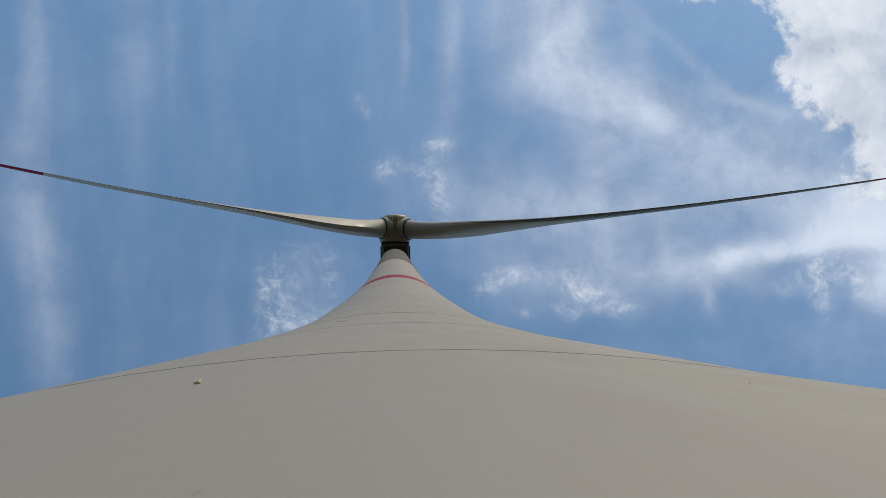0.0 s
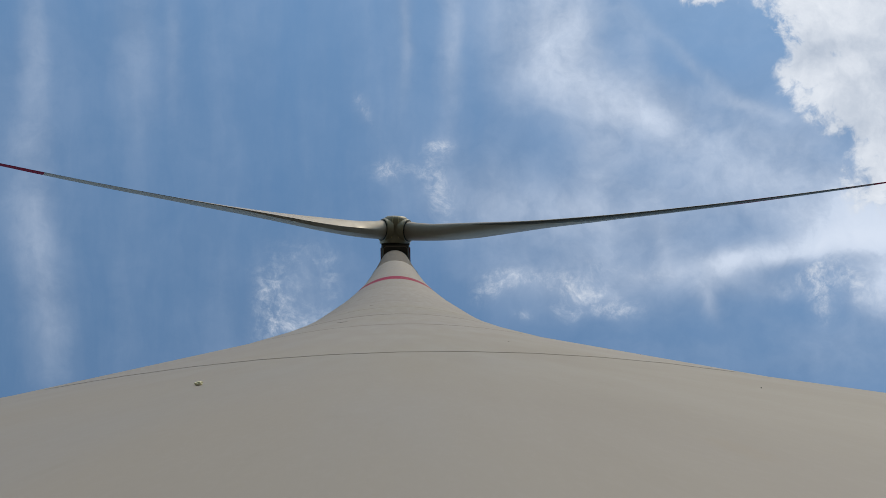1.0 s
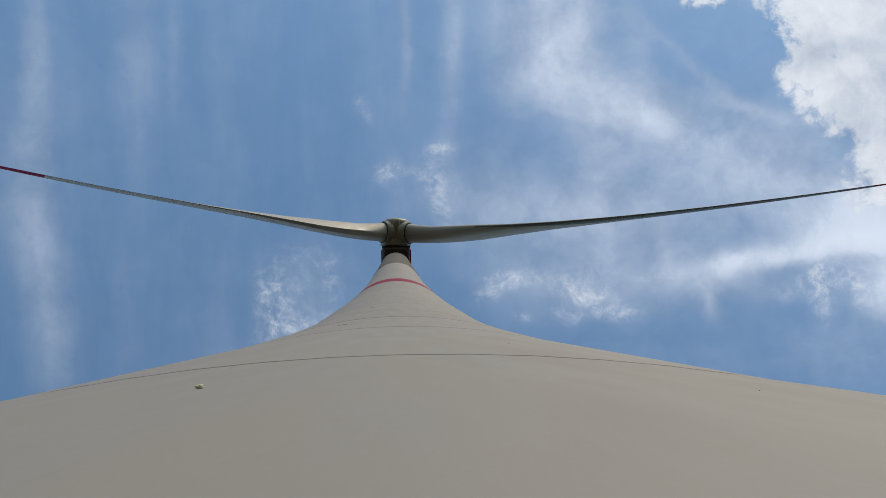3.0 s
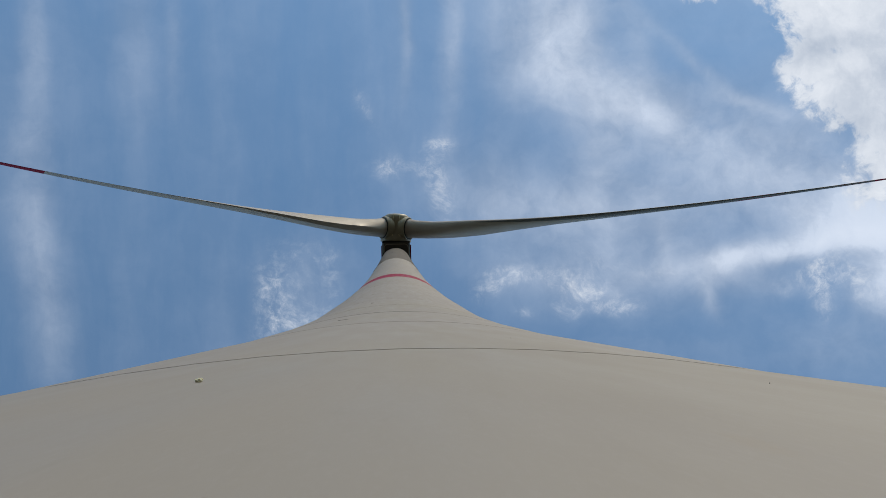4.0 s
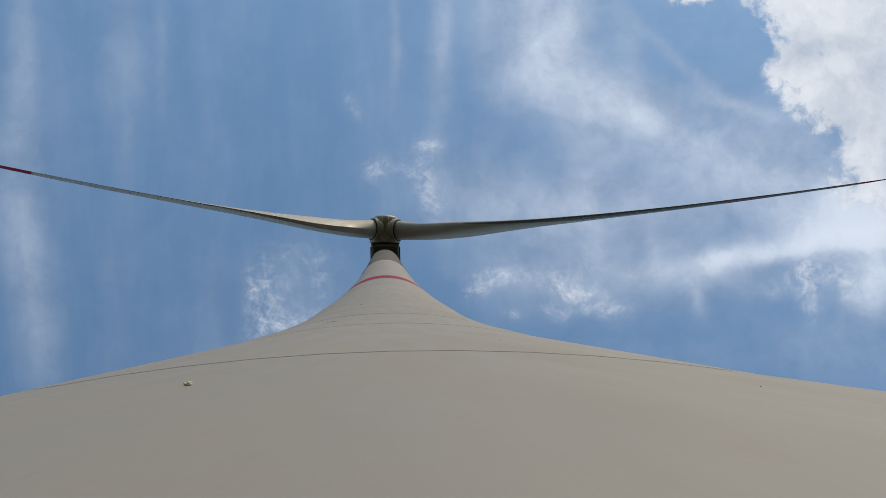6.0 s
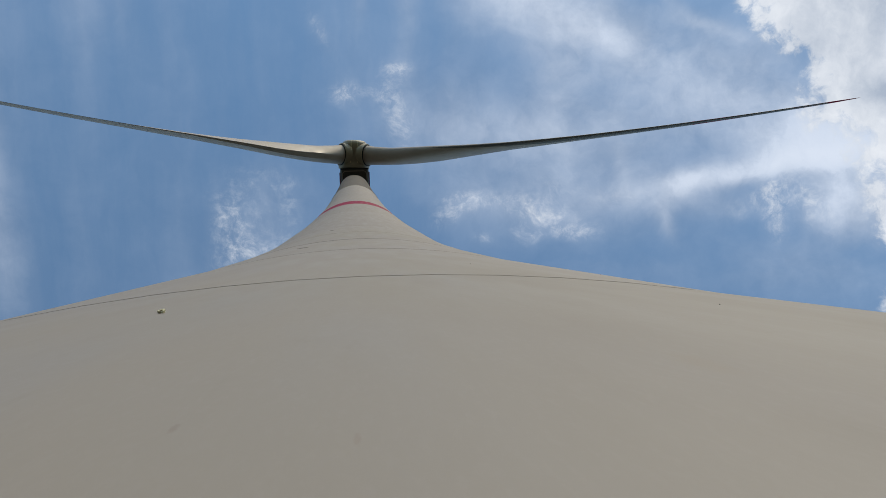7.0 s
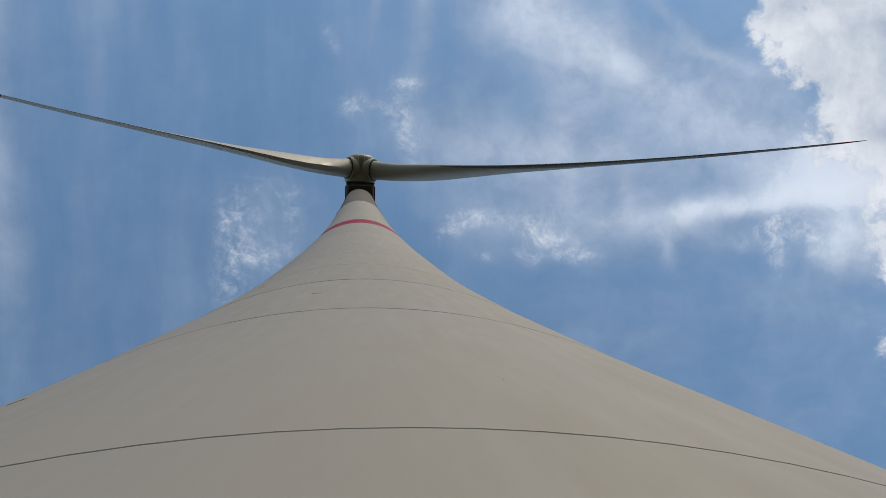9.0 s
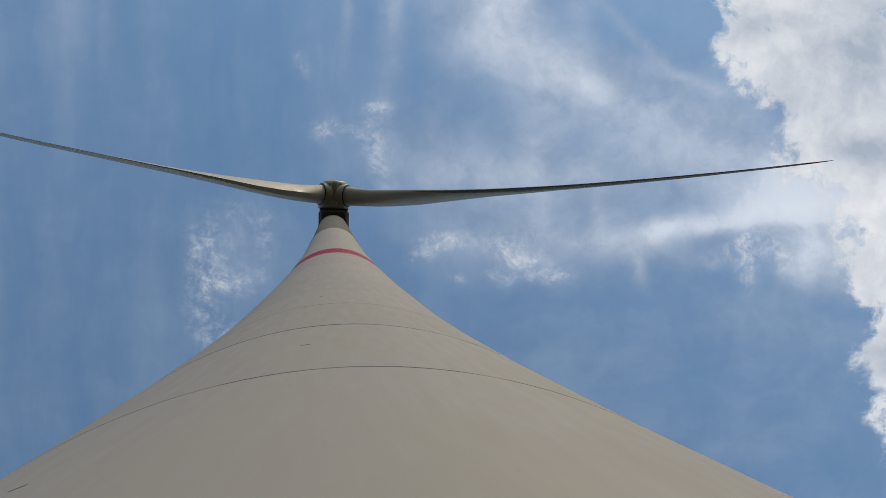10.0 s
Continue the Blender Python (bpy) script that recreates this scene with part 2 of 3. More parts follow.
# ---- materials ----
def material(name, base, rough=0.6, metal=0.0, grain=None, bump=None, spread=0.0, spec=0.5, smears=(), patch=9.0):
    """base colour; grain: rows (scale, stretch, lo, hi, colour, amount) of stains mixed in by noise;
    bump: rows (scale, depth); smears: rows (place, size, colour, amount); patch: scale of the uneven gloss."""
    m = bpy.data.materials.new(name)
    m.use_nodes = True
    n = Nodes(m.node_tree)
    place = n.add("ShaderNodeTexCoord").outputs["Object"]
    info = n.add("ShaderNodeObjectInfo")
    shader = n.add("ShaderNodeBsdfPrincipled")
    colour = n.mix(0.0, base, base)
    for scale, stretch, lo, hi, tint, amount in grain or ():
        fac = n.noise(n.mapped(place, scale=stretch), scale, 6, 0.6, 0.2)
        colour = n.mix(n.span(fac, lo, hi, 0.0, amount, smooth=True), colour, tint)
    for spot, size, tint, amount in smears:
        p = n.mapped(place, scale=size, loc=spot, kind="TEXTURE")
        reach = n.math("MULTIPLY_ADD", n.noise(place, 400.0, 3), 0.9, n.math("SUBTRACT", 0.9, n.vec("LENGTH", p)))
        colour = n.mix(n.span(reach, 0.1, 1.0, 0.0, amount, smooth=True), colour, tint)
    if spread:
        shade = n.span(info.outputs["Random"], 0, 1, 1 - spread, 1 + spread)
        both = n.add("ShaderNodeCombineXYZ")
        for k in range(3):
            n.link(shade, both.inputs[k])
        colour = n.mix(1.0, colour, both.outputs[0], "MULTIPLY")
    n.link(colour, shader.inputs["Base Color"])
    shader.inputs["Metallic"].default_value = metal
    shader.inputs["Specular IOR Level"].default_value = spec
    n.link(n.span(n.noise(n.mapped(place, scale=(1, 1, 0.08)), patch, 4), 0.3, 0.7, rough - 0.08, min(1, rough + 0.08)), shader.inputs["Roughness"])
    normal = None
    for scale, depth in bump or ():
        b = n.add("ShaderNodeBump")
        b.inputs["Distance"].default_value = depth
        b.inputs["Strength"].default_value = 0.6
        n.link(n.noise(place, scale, 5, 0.6), b.inputs["Height"])
        if normal is not None:
            n.link(normal, b.inputs["Normal"])
        normal = b.outputs[0]
    if normal is not None:
        n.link(normal, shader.inputs["Normal"])
    n.link(shader.outputs[0], n.add("ShaderNodeOutputMaterial").inputs[0])
    return m


CONCRETE = material("painted_concrete", (0.330, 0.282, 0.243), 0.66, spread=0.03, spec=0.22,
                    grain=[(0.55, (1, 1, 0.2), 0.42, 0.70, (0.326, 0.277, 0.216), 0.7),
                           (2.6, (1, 1, 0.12), 0.50, 0.75, (0.30, 0.255, 0.232), 0.3),
                           (38.0, (1, 1, 0.12), 0.60, 0.78, (0.29, 0.25, 0.20), 0.3),
                           (240.0, (1, 1, 0.2), 0.45, 0.75, (0.365, 0.31, 0.275), 0.25)],
                    bump=[(300.0, 0.00006)],
                    smears=[((-0.0745, -4.578, 2.014), (0.0017, 0.01, 0.009), (0.24, 0.185, 0.15), 0.42),
                            ((-0.011, -4.583, 1.974), (0.0014, 0.01, 0.010), (0.26, 0.19, 0.14), 0.3),
                            ((0.155, -4.565, 2.115), (0.0100, 0.02, 0.050), (0.32, 0.25, 0.18), 0.25)])
MORTAR = material("joint_mortar", (0.025, 0.024, 0.022), 0.9, grain=[(40, (1, 1, 1), 0.4, 0.7, (0.05, 0.047, 0.042), 0.6)])
SEAL = material("weathered_sealant", (0.028, 0.026, 0.024), 0.8,
                grain=[(0.9, (1, 1, 1), 0.46, 0.62, (0.24, 0.21, 0.18), 0.75), (7.0, (1, 1, 1), 0.45, 0.7, (0.08, 0.072, 0.065), 0.6)])
STEEL = material("painted_steel", (0.19, 0.165, 0.143), 0.7, spread=0.03, spec=0.02,
                 grain=[(0.5, (1, 1, 0.2), 0.45, 0.7, (0.12, 0.105, 0.09), 0.6)])
SHELL = material("white_gelcoat", (0.45, 0.377, 0.315), 0.52, patch=0.8,
                 grain=[(0.6, (1, 1, 0.4), 0.45, 0.72, (0.40, 0.335, 0.275), 0.6),
                        (2.0, (1, 1, 0.2), 0.55, 0.8, (0.38, 0.315, 0.25), 0.3)])
# hub and root collars: darker and more olive than the blades
HUBSHELL = material("olive_gelcoat", (0.42, 0.36, 0.26), 0.5,
                 grain=[(0.8, (1, 1, 1), 0.42, 0.7, (0.33, 0.28, 0.19), 0.7), (6.0, (1, 1, 0.3), 0.55, 0.8, (0.30, 0.26, 0.19), 0.4)])
SEAM = material("seam_sealant", (0.80, 0.71, 0.48), 0.6, grain=[(4.0, (1, 1, 1), 0.4, 0.7, (0.45, 0.39, 0.26), 0.6)])
# dark colour that stands in for shade on the blades' worn leading edge
EDGE_SHADE = material("edge_tape", (0.15, 0.14, 0.13), 0.55, grain=[(3.0, (1, 1, 1), 0.4, 0.7, (0.22, 0.205, 0.185), 0.6)])
RED = material("red_marking_paint", (0.31, 0.007, 0.034), 0.55, spec=0.08,
               grain=[(1.2, (1, 1, 0.3), 0.45, 0.75, (0.25, 0.009, 0.03), 0.6)])
BELLY = material("grey_nacelle_laminate", (0.11, 0.095, 0.082), 0.5,
                 grain=[(1.1, (1, 1, 1), 0.45, 0.7, (0.075, 0.065, 0.055), 0.6)])
RUBBER = material("black_seal", (0.02, 0.02, 0.02), 0.7, grain=[(8, (1, 1, 1), 0.4, 0.7, (0.035, 0.033, 0.03), 0.5)])
PATCH = material("dark_filler", (0.055, 0.05, 0.045), 0.85, grain=[(90, (1, 1, 1), 0.4, 0.7, (0.10, 0.09, 0.08), 0.6)])
RESIDUE = material("dried_residue", (0.86, 0.80, 0.56), 0.85, bump=[(300, 0.002)],
                   grain=[(170, (1, 1, 1), 0.60, 0.70, (0.20, 0.15, 0.08), 0.55)])
# tone of the unseen ground, chosen for the light it throws upwards
EARTH = material("bounce_ground", (0.040, 0.034, 0.024), 0.95, spec=0.2,
                 grain=[(0.05, (1, 1, 1), 0.4, 0.65, (0.028, 0.028, 0.016), 0.7),
                        (0.9, (1, 1, 1), 0.45, 0.7, (0.056, 0.048, 0.034), 0.6),
                        (12, (1, 1, 1), 0.45, 0.7, (0.022, 0.020, 0.013), 0.5)], bump=[(6.0, 0.05)])


# ---- mesh helpers ----
def finish(name, bm, mat, parent=None, label="", smooth=True, sharp=35):
    bmesh.ops.recalc_face_normals(bm, faces=bm.faces)
    me = bpy.data.meshes.new(name)
    for f in bm.faces:
        f.smooth = smooth
    bm.to_mesh(me)
    bm.free()
    if smooth and sharp:
        me.set_sharp_from_angle(angle=radians(sharp))
    me.materials.append(mat)
    ob = new(name, me)
    if parent:
        ob.parent = parent
    if label:
        ob["label"] = label
    return ob


def part(name, bm, mat, parent, label="", smooth=True, sharp=35):
    return finish(name, bm, mat, parent, label, smooth, sharp)


def loft(loops, bm=None, closed=True, cap_start=False, cap_end=False):
    """Skin through loops of points."""
    bm = bm or bmesh.new()
    rows = [[bm.verts.new(p) for p in loop] for loop in loops]
    count = len(rows[0])
    for a, b in zip(rows, rows[1:]):
        for i in range(count if closed else count - 1):
            j = (i + 1) % count
            bm.faces.new((a[i], a[j], b[j], b[i]))
    if cap_start:
        bm.faces.new(rows[0][::-1])
    if cap_end:
        bm.faces.new(rows[-1])
    return bm


def turned(profile, steps=192, axis="z"):
    """A solid of revolution about z from (radius, height) rows."""
    return loft([[(r * math.sin(2 * math.pi * i / steps), -r * math.cos(2 * math.pi * i / steps), z)
                  for i in range(steps)] for r, z in profile])


def rounded_rect(w, h, radius, steps=6):
    out = []
    for cx, cy, a0 in ((w / 2 - radius, h / 2 - radius, 0), (-w / 2 + radius, h / 2 - radius, 90),
                       (-w / 2 + radius, -h / 2 + radius, 180), (w / 2 - radius, -h / 2 + radius, 270)):
        for k in range(steps + 1):
            a = radians(a0 + 90 * k / steps)
            out.append((cx + radius * math.cos(a), cy + radius * math.sin(a)))
    return out


# ---- ground ----
# added out of view; kept dark so little light bounces onto the undersides
def make_ground():
    bm = bmesh.new()
    rings = [0, 4, 8, 16, 40, 120, 400, 1500, 4000]
    loops = [[(max(r, 0.01) * math.cos(a), max(r, 0.01) * math.sin(a),
               0.0 if r < 12 else 0.004 * r * noise.noise((r * math.cos(a) / 300, r * math.sin(a) / 300, 0)))
              for a in (2 * math.pi * i / 64 for i in range(64))] for r in rings]
    loft(loops, bm, cap_start=True)
    ob = finish("ground", bm, EARTH)
    return tagged(ob, "plain dark ground out of view, toned to set the bounce light", "ground", kind="structure")


make_ground()

# ---- wind turbine ----
EYE = 1.7
TOWER_Z = [0, 2, 4, 7, 11, 16, 22, 30, 40, 52, 66, 80, 95, 110]
TOWER_R = [4.613, 4.396, 4.204, 3.937, 3.630, 3.303, 3.042, 2.725, 2.430, 2.170, 2.006, 1.903, 1.861, 1.750]


def tower_radius(z):
    if z < EYE:
        return 4.613
    return float(np.interp(z - EYE, TOWER_Z, TOWER_R))


FIRST_JOINT, RING_HEIGHT, RINGS = EYE + 1.905, 3.80, 19
joints = [0.0] + [FIRST_JOINT + RING_HEIGHT * k for k in range(RINGS)]
STEEL_FROM = joints[-1]


def wall_radius(z):
    """Radius of the straight-sided rings at z."""
    if z < FIRST_JOINT or z > STEEL_FROM:
        return tower_radius(z)
    k = int((z - FIRST_JOINT) / RING_HEIGHT)
    lo = FIRST_JOINT + k * RING_HEIGHT
    a, b = tower_radius(lo), tower_radius(lo + RING_HEIGHT)
    return a + (b - a) * (z - lo) / RING_HEIGHT


turbine = tagged(new("wind_turbine"), "tall pale wind turbine with red-banded blades on a concrete tower",
                 "wind turbine")

TOP = 110.6


def joint_half(k):
    """Half the height of the joint over ring k."""
    return (0.0026, 0.018, 0.032, 0.014)[k] if k < 4 else 0.0025


def make_tower():
    levels = sorted(joints[1:] + [0.02, EYE, TOP - 0.1])
    core = turned([(tower_radius(z) - 0.065, z) for z in levels] +
                  [(tower_radius(z) - 0.36, z) for z in reversed(levels)] + [(tower_radius(0) - 0.065, 0.02)], 128)
    tower = part("tower", core, MORTAR, turbine, "tapering tower of stacked pale grey concrete rings under steel tubes")
    band_lo, band_hi = EYE + 36.4, EYE + 40.5
    for k, (lo, hi) in enumerate(zip(joints, joints[1:])):
        a, b = lo + (joint_half(k - 1) if k else 0), hi - joint_half(k)
        chamfer = 0.003
        inner = 0.055
        cuts = [z for z in (EYE, band_lo, band_hi) if a + 0.05 < z < b - 0.05]
        spans = [a] + cuts + [b]
        r_at = (lambda z: tower_radius(z)) if k == 0 else (lambda z: tower_radius(lo) + (tower_radius(hi) - tower_radius(lo)) * (z - lo) / (hi - lo))
        for s, (p, q) in enumerate(zip(spans, spans[1:])):
            red = band_lo - 0.01 < 0.5 * (p + q) < band_hi + 0.01
            profile = []
            if p == a and k:
                profile += [(r_at(p) - inner, p), (r_at(p) - chamfer, p)]
            profile.append((r_at(p), p + (chamfer if p == a and k else 0)))
            profile.append((r_at(q), q - (chamfer if q == b else 0)))
            if q == b:
                profile += [(r_at(q) - chamfer, q), (r_at(q) - inner, q)]
            part("red_band" if red else "concrete_ring", turned(profile), RED if red else CONCRETE, tower,
                 "red painted warning band" if red else "", sharp=25)
    # weathered sealing strip in each joint
    for k, z in enumerate(joints[1:-1]):
        h = joint_half(k) + 0.001
        r = tower_radius(z) - (0.0015 if k < 4 else 0.004)
        part("joint_seal", turned([(r - 0.03, z - h), (r, z - h), (r, z + h), (r - 0.03, z + h)]), SEAL, tower, "dark sealing strip", sharp=25)
    # steel tubes above the concrete, on a stepped flange
    ends = [STEEL_FROM, STEEL_FROM + 18.4, TOP]
    part("adapter_flange", turned([(tower_radius(STEEL_FROM) - 0.3, STEEL_FROM + 0.002), (tower_radius(STEEL_FROM) + 0.02, STEEL_FROM + 0.002),
                                   (tower_radius(STEEL_FROM) + 0.02, STEEL_FROM + 0.22), (tower_radius(STEEL_FROM) - 0.12, STEEL_FROM + 0.24)], 128),
         CONCRETE, tower, sharp=25)
    for lo, hi in zip(ends, ends[1:]):
        part("steel_tube", turned([(tower_radius(lo) - 0.06, lo + 0.004), (tower_radius(lo) - 0.03, lo + 0.02),
                                   (tower_radius(hi) - 0.03, hi - 0.02), (tower_radius(hi) - 0.06, hi - 0.004)], 128),
             STEEL, tower, "grey painted steel tube", sharp=25)
    part("yaw_ring", turned([(1.60, TOP - 0.25), (1.80, TOP - 0.2), (1.80, TOP + 0.06), (1.55, TOP + 0.1)], 96), RUBBER, tower, "dark yaw bearing ring")
    return tower


tower = make_tower()


def on_tower(azimuth, z, proud=0.0):
    """A point on the wall, azimuth in degrees from the side that faces -y, and the frame of wall, up and outward there."""
    a = radians(azimuth)
    r = wall_radius(z) + proud
    out = Vector((math.sin(a), -math.cos(a), 0.1)).normalized()
    along = Vector((math.cos(a), math.sin(a), 0))
    up = out.cross(along)
    return Matrix.Translation((r * math.sin(a), -r * math.cos(a), z)) @ Matrix((along, up, out)).transposed().to_4x4()


def wall_patch(name, azimuth, z, w, h, tilt=0.0, label="", seed=0, proud=0.0015):
    """A thin ragged smear of filler on the wall."""
    rnd = random.Random(seed)
    pts = []
    for i in range(18):
        a = 2 * math.pi * i / 18
        k = rnd.uniform(0.75, 1.15)
        pts.append((w / 2 * k * math.cos(a), h / 2 * k * math.sin(a)))
    m = on_tower(azimuth, z) @ pose(0, 0, 0, 0, 0, tilt)
    bm = loft([[m @ Vector((x * s, y * s, dz)) for x, y in pts] for s, dz in ((1.0, -0.012), (1.0, proud * 0.4), (0.7, proud))], cap_end=True)
    return part(name, bm, PATCH, tower, label)


wall_patch("filled_anchor_hole", -6.6, EYE + 7.47, 0.085, 0.030, 6, "dark filled anchor hole", 1)
wall_patch("filled_anchor_hole", -20.6, EYE + 3.75, 0.075, 0.014, 10, "dark filled anchor hole", 2)
wall_patch("filled_anchor_hole", -7.0, EYE + 15.2, 0.06, 0.06, 2, "dark filled anchor hole", 3)
wall_patch("filled_anchor_hole", -21.9, EYE + 11.73, 0.08, 0.03, 6, "dark filled anchor hole", 6)
wall_patch("speck", 4.4, EYE + 2.71, 0.003, 0.005, 0, "", 4, proud=0.0006)
wall_patch("speck", 10.8, EYE + 2.97, 0.002, 0.004, 0, "", 5, proud=0.0006)
wall_patch("speck", 4.8, EYE + 0.93, 0.0008, 0.0022, 0, "", 7, proud=0.0003)
wall_patch("speck", 11.8, EYE + 3.2, 0.002, 0.004, 0, "", 8, proud=0.0006)


def make_nacelle():
    """Long housing on the tower top, its belly overhanging towards the rotor."""
    front, back, bottom, height = -2.36, 8.6, TOP + 0.1, 3.9
    shapes = []
    for y, grow, r in ((front, -0.04, 0.35), (front + 0.12, 0.0, 0.40), (0, 0.03, 0.4), (5.5, 0.02, 0.5), (back - 0.5, -0.18, 0.6), (back, -0.6, 0.7)):
        loop = rounded_rect(3.36 + grow, height + grow, r)
        shapes.append([(x + 0.08 + 0.05 * math.sin((z / height + 0.5) * math.pi) * (1 if x > 0 else -1), y, z + bottom + height / 2) for x, z in loop])
    nacelle = part("nacelle", loft(shapes, cap_start=True, cap_end=True), BELLY, turbine, "grey nacelle housing with a dark belly panel")
    for sx in (-1, 1):
        bm = bmesh.new()
        bmesh.ops.create_cube(bm, size=1, matrix=Matrix.Translation((0.08 + sx * 1.735, 3.2, bottom + 0.95)) @ Matrix.Diagonal((0.12, 10.4, 1.3, 1)))
        bmesh.ops.bevel(bm, geom=bm.edges[:], offset=0.02, segments=2, affect="EDGES")
        part("side_stripe", bm, RED, nacelle, "red painted side stripe")
    # belly hatch: a raised rounded frame round a dark panel
    y0, y1 = front + 0.16, 1.6
    mid, length = 0.5 * (y0 + y1), y1 - y0
    outer, inner = rounded_rect(2.95, length, 0.45), rounded_rect(2.80, length - 0.15, 0.38)
    z = bottom
    bm = loft([[(x + 0.08, y + mid, z - 0.004) for x, y in outer], [(x + 0.08, y + mid, z - 0.05) for x, y in outer],
               [(x + 0.08, y + mid, z - 0.05) for x, y in inner], [(x + 0.08, y + mid, z - 0.004) for x, y in inner]])
    part("hatch_frame", bm, SHELL, nacelle, "pale raised hatch frame")
    # black strip that outlines the front lower edge
    bm = bmesh.new()
    bmesh.ops.create_cube(bm, size=1, matrix=Matrix.Translation((0.08, front - 0.05, bottom + 0.30)) @ Matrix.Diagonal((3.38, 0.14, 0.5, 1)))
    bmesh.ops.bevel(bm, geom=bm.edges[:], offset=0.04, segments=2, affect="EDGES")
    part("front_seal", bm, RUBBER, nacelle, "black strip along the front lower edge")
    return nacelle


make_nacelle()

# ---- rotor ----
YAW, TILT = 0.0582, 0.0916
HUB = Vector((0.13, -3.96, EYE + 111.3))
AXIS = Vector((math.sin(YAW) * math.cos(TILT), -math.cos(YAW) * math.cos(TILT), math.sin(TILT)))
SIDE = Vector((math.cos(YAW), math.sin(YAW), 0))
DOWN = SIDE.cross(AXIS)
DOWN = DOWN if DOWN.z < 0 else -DOWN
STAND = radians(58.8)     # where the rotor rests
REACH = 55.77


def make_hub():
    # turned about the rotor axis; local z is the axis
    m = Matrix.Translation(HUB) @ Matrix((SIDE, AXIS.cross(SIDE), AXIS)).transposed().to_4x4()
    prof = [(1.70, -1.62), (1.86, -1.55), (1.86, -1.25), (1.72, -1.0), (1.62, -0.6), (1.58, 0.0), (1.55, 0.9), (1.50, 1.35),
            (1.38, 1.62), (1.15, 1.78), (0.6, 1.86), (0.02, 1.88)]
    bm = turned(prof, 96)
    bm.transform(m)
    hub = part("hub", bm, HUBSHELL, turbine, "pale rounded rotor hub")
    # pale sealed seams of the spinner panels, two between each pair of blades
    for k in range(3):
        for lean in (-14, 14):
            a = STAND + (2 * k + 1) * math.pi / 3 + radians(lean)
            out = math.sin(a) * SIDE + math.cos(a) * DOWN
            across = AXIS.cross(out)
            rows = []
            for r, z in prof[3:10]:
                rows.append([HUB + out * (r + d) + across * w + AXIS * z for w, d in ((-0.055, -0.03), (-0.05, 0.02), (0.05, 0.02), (0.055, -0.03))])
            part("panel_seam", loft(rows, closed=False), SEAM, hub, "pale sealed panel seam")
    for k in range(3):
        th = STAND + k * 2 * math.pi / 3
        span = math.sin(th) * SIDE + math.cos(th) * DOWN
        trail = math.cos(th) * SIDE - math.sin(th) * DOWN
        b = Matrix.Translation(HUB) @ Matrix((trail, AXIS, span)).transposed().to_4x4()
        bm = turned([(1.44, 1.0), (1.44, 1.76), (1.40, 1.82), (1.30, 1.84)], 64)
        bm.transform(b)
        part("root_collar", bm, HUBSHELL, hub)
        bm = turned([(1.27, 1.70), (1.27, 1.92), (1.20, 1.93)], 64)
        bm.transform(b)
        part("root_seal", bm, RUBBER, hub, "dark seal round the blade root")
    return hub


make_hub()

SPAN_R = [1.6, 2.5, 5.0, 8.0, 11.0, 15.0, 20.0, 28.0, 36.0, 44.0, 50.0, 53.5, 55.2, 55.77]
CHORD = [2.40, 2.40, 2.55, 3.05, 3.25, 3.00, 2.55, 1.95, 1.55, 1.18, 0.92, 0.70, 0.40, 0.06]
THICK = [1.00, 0.82, 0.68, 0.50, 0.40, 0.32, 0.27, 0.23, 0.20, 0.18, 0.17, 0.17, 0.17, 0.17]
BLUNT = [0.50, 0.42, 0.34, 0.24, 0.18, 0.13, 0.07, 0.02, 0.01, 0.01, 0.01, 0.01, 0.01, 0.01]   # thickness of the cut-off trailing edge
TWIST = [20, 20, 20, 19, 16.5, 11.5, 6.5, 3.5, 2.5, 1.0, 0, -0.5, -1, -1]


def ring_angles(count):
    """Even angles, with the trailing edge doubled."""
    half = count // 2
    return [math.pi * i / half * 0.999999 for i in range(half + 1)] + [math.pi + math.pi * i / half for i in range(half)]


def section(r, count=36, angles=None):
    """One closed section of the blade at r metres from the hub: x to the trailing edge, y upwind."""
    c, t, tw, cut = (float(np.interp(r, SPAN_R, row)) for row in (CHORD, THICK, TWIST, BLUNT))
    tw = radians(tw)
    round_ = min(1.0, max(0.0, (t - 0.62) / 0.38))
    round_ = round_ * round_ * (3 - 2 * round_)
    bend = 0.7 * (r / REACH) + 3.8 * (r / REACH) ** 1.75
    pts = []
    for a in angles or ring_angles(count):
        x = 0.5 * (1 - math.cos(a))                       # 0 leading, 1 trailing
        yt = 5 * t * (0.2969 * math.sqrt(x) - 0.126 * x - 0.3516 * x * x + 0.2843 * x ** 3 - 0.1015 * x ** 4)
        camber = 0.045 * (1 - round_) * 4 * x * (1 - x)
        yt += 0.5 * cut * x ** 1.5 * (1 - round_)
        y = (yt * 0.85 if 0 <= a < math.pi else -yt * 1.1) - camber
        if a > math.pi - 1e-9:                            # the aft of the suction side curls in towards the trailing edge
            y += 0.2 * cut * (1 - round_) * max(0.0, (x - 0.72) / 0.28) ** 2
        cx, cy = 0.5 - 0.5 * math.cos(a), 0.5 * math.sin(a)
        px = (x - 0.29) * (1 - round_) + (cx - 0.5) * round_
        py = y * (1 - round_) + cy * round_
        px, py = px * c, py * c
        # the leading edge turns into the wind
        pts.append((px * math.cos(tw) + py * math.sin(tw), -px * math.sin(tw) + py * math.cos(tw) + bend, r))
    return pts


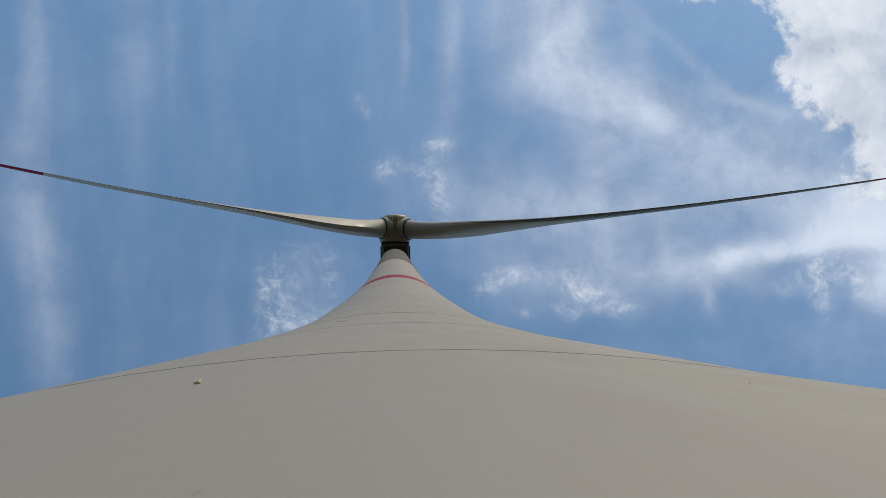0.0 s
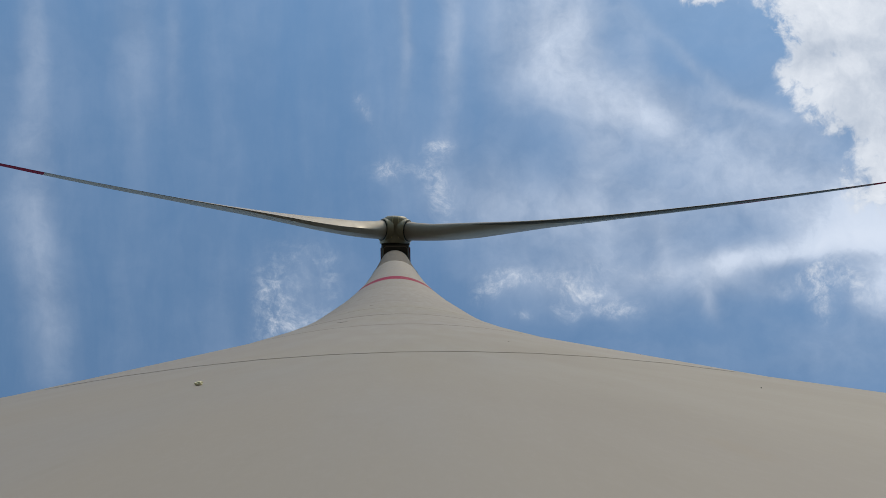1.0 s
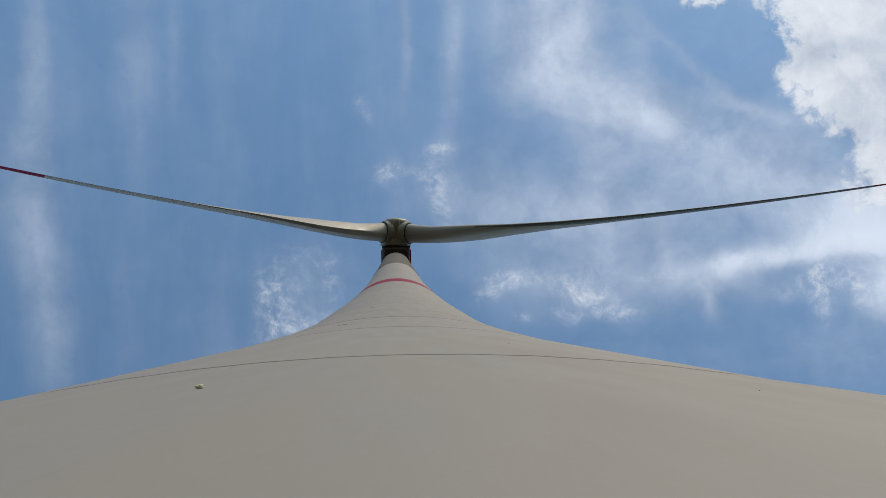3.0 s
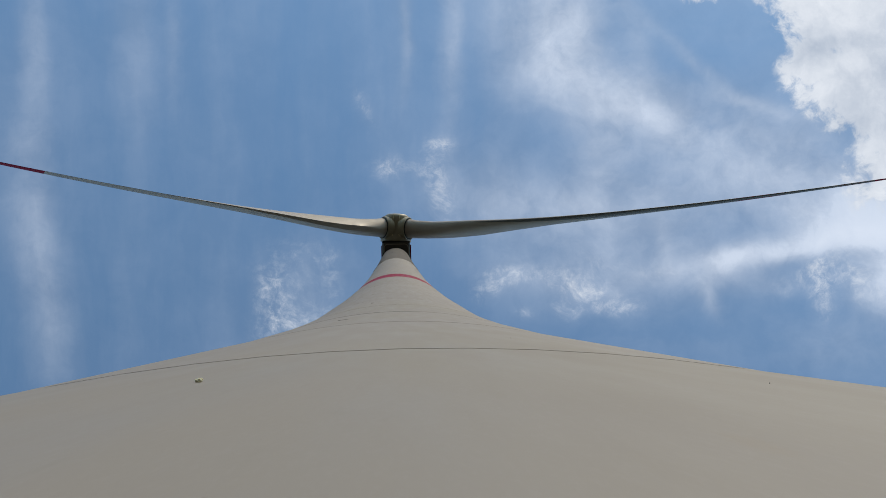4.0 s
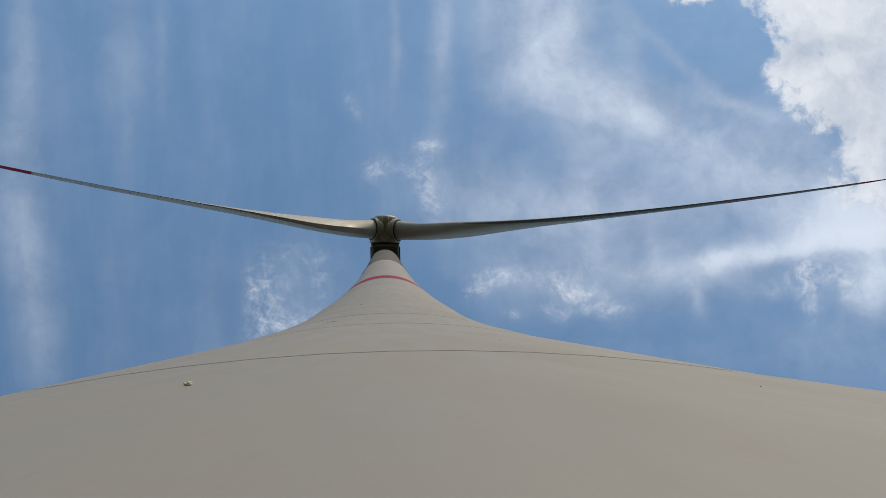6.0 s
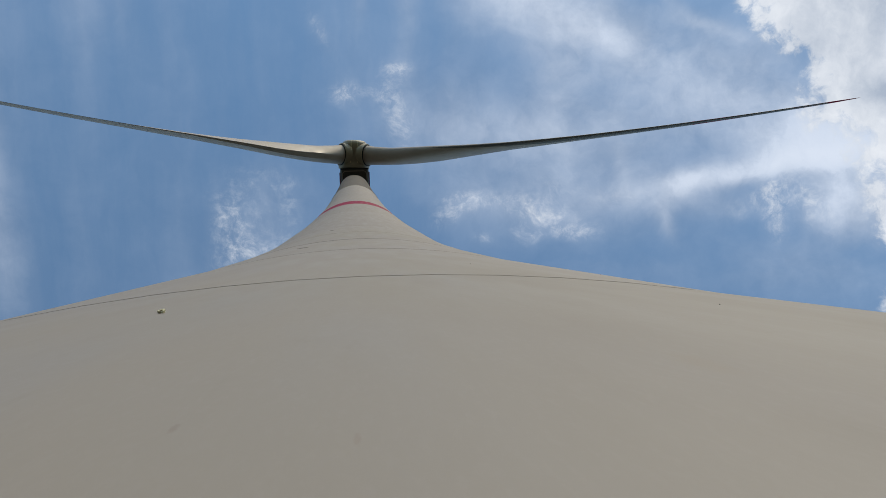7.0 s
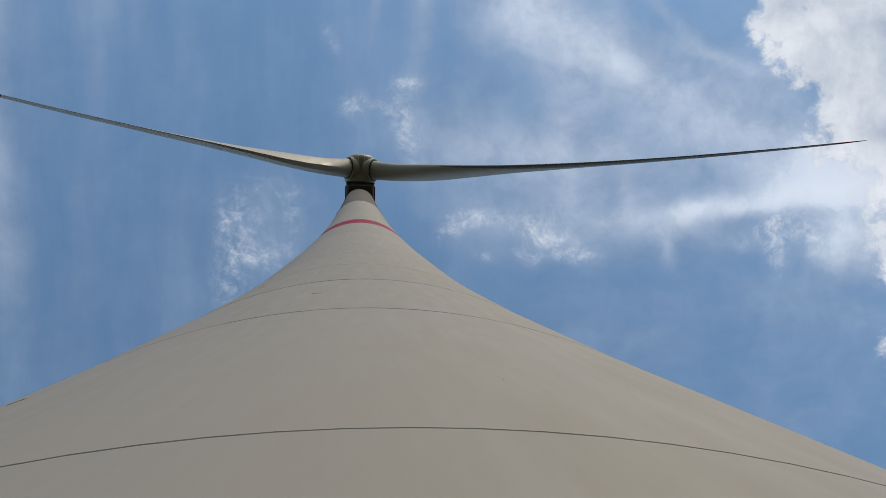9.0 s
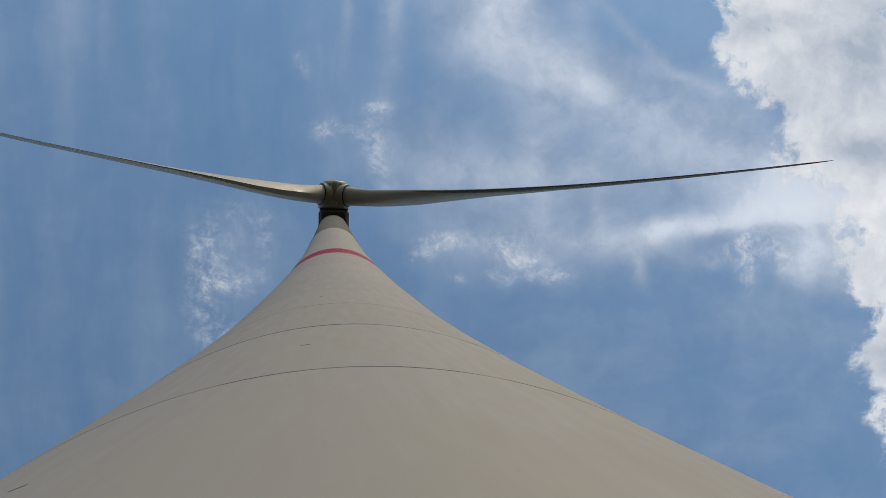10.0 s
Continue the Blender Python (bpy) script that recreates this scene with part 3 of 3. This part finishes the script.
def make_blade(k):
    th = STAND + k * 2 * math.pi / 3
    span = math.sin(th) * SIDE + math.cos(th) * DOWN
    trail = math.cos(th) * SIDE - math.sin(th) * DOWN
    m = Matrix.Translation(HUB) @ Matrix((trail, AXIS, span)).transposed().to_4x4()

    def piece(lo, hi, steps, tip=False):
        bm = loft([section(lo + (hi - lo) * i / steps) for i in range(steps + 1)], cap_end=tip)
        bm.transform(m)
        return bm

    blade = part("blade", piece(1.6, 40.2, 60), SHELL, turbine, "long white twisted rotor blade with red bands near its tip", sharp=42)
    part("red_band", piece(40.2, 44.8, 8), RED, blade, "red painted band", sharp=60)
    part("white_band", piece(44.8, 49.9, 8), SHELL, blade, "white band between the red ones", sharp=60)
    part("red_tip", piece(49.9, REACH, 16, True), RED, blade, "red painted blade tip", sharp=60)
    # dark strip along the outer leading edge: shade put into the colour, with some wear
    strips = []
    for i in range(49):
        r = 11.0 + (53.0 - 11.0) * i / 48
        w = min(1.0, 0.04 + (r - 11.0) / 15)
        reach = 50 * w + 16 * min(1.0, max(0.0, (r - 20.0) / 14))
        edge = section(r, angles=[radians(4 * w - reach * k / 9) for k in range(10)])
        mid = section(r, angles=[math.pi / 2, 3 * math.pi / 2])
        mx, my = 0.5 * (mid[0][0] + mid[1][0]), 0.5 * (mid[0][1] + mid[1][1])
        strips.append([((p[0] - mx) * 1.012 + mx, (p[1] - my) * 1.06 + my, p[2]) for p in edge])
    bm = loft(strips, closed=False)
    bm.transform(m)
    part("edge_tape", bm, EDGE_SHADE, blade, "dark strip of painted shade and wear along the leading edge")
    return blade


for k in range(3):
    make_blade(k)


# ---- a lump of dried residue on the wall ----
def make_lump():
    bm = bmesh.new()
    bmesh.ops.create_icosphere(bm, subdivisions=4, radius=1)
    for v in bm.verts:
        p = v.co.copy()
        k = 1 + 0.45 * noise.noise(p * 1.6) + 0.25 * noise.noise(p * 4.0)
        v.co = Vector((p.x * 0.0048 * k, p.y * 0.0052 * k, p.z * 0.0024 * k))
    bm.transform(on_tower(-2.985, EYE + 1.055, 0.0015))
    return tagged(finish("residue_lump", bm, RESIDUE, sharp=0),
                  "small pale yellow lump of dried residue stuck to the tower wall", "residue")


make_lump()
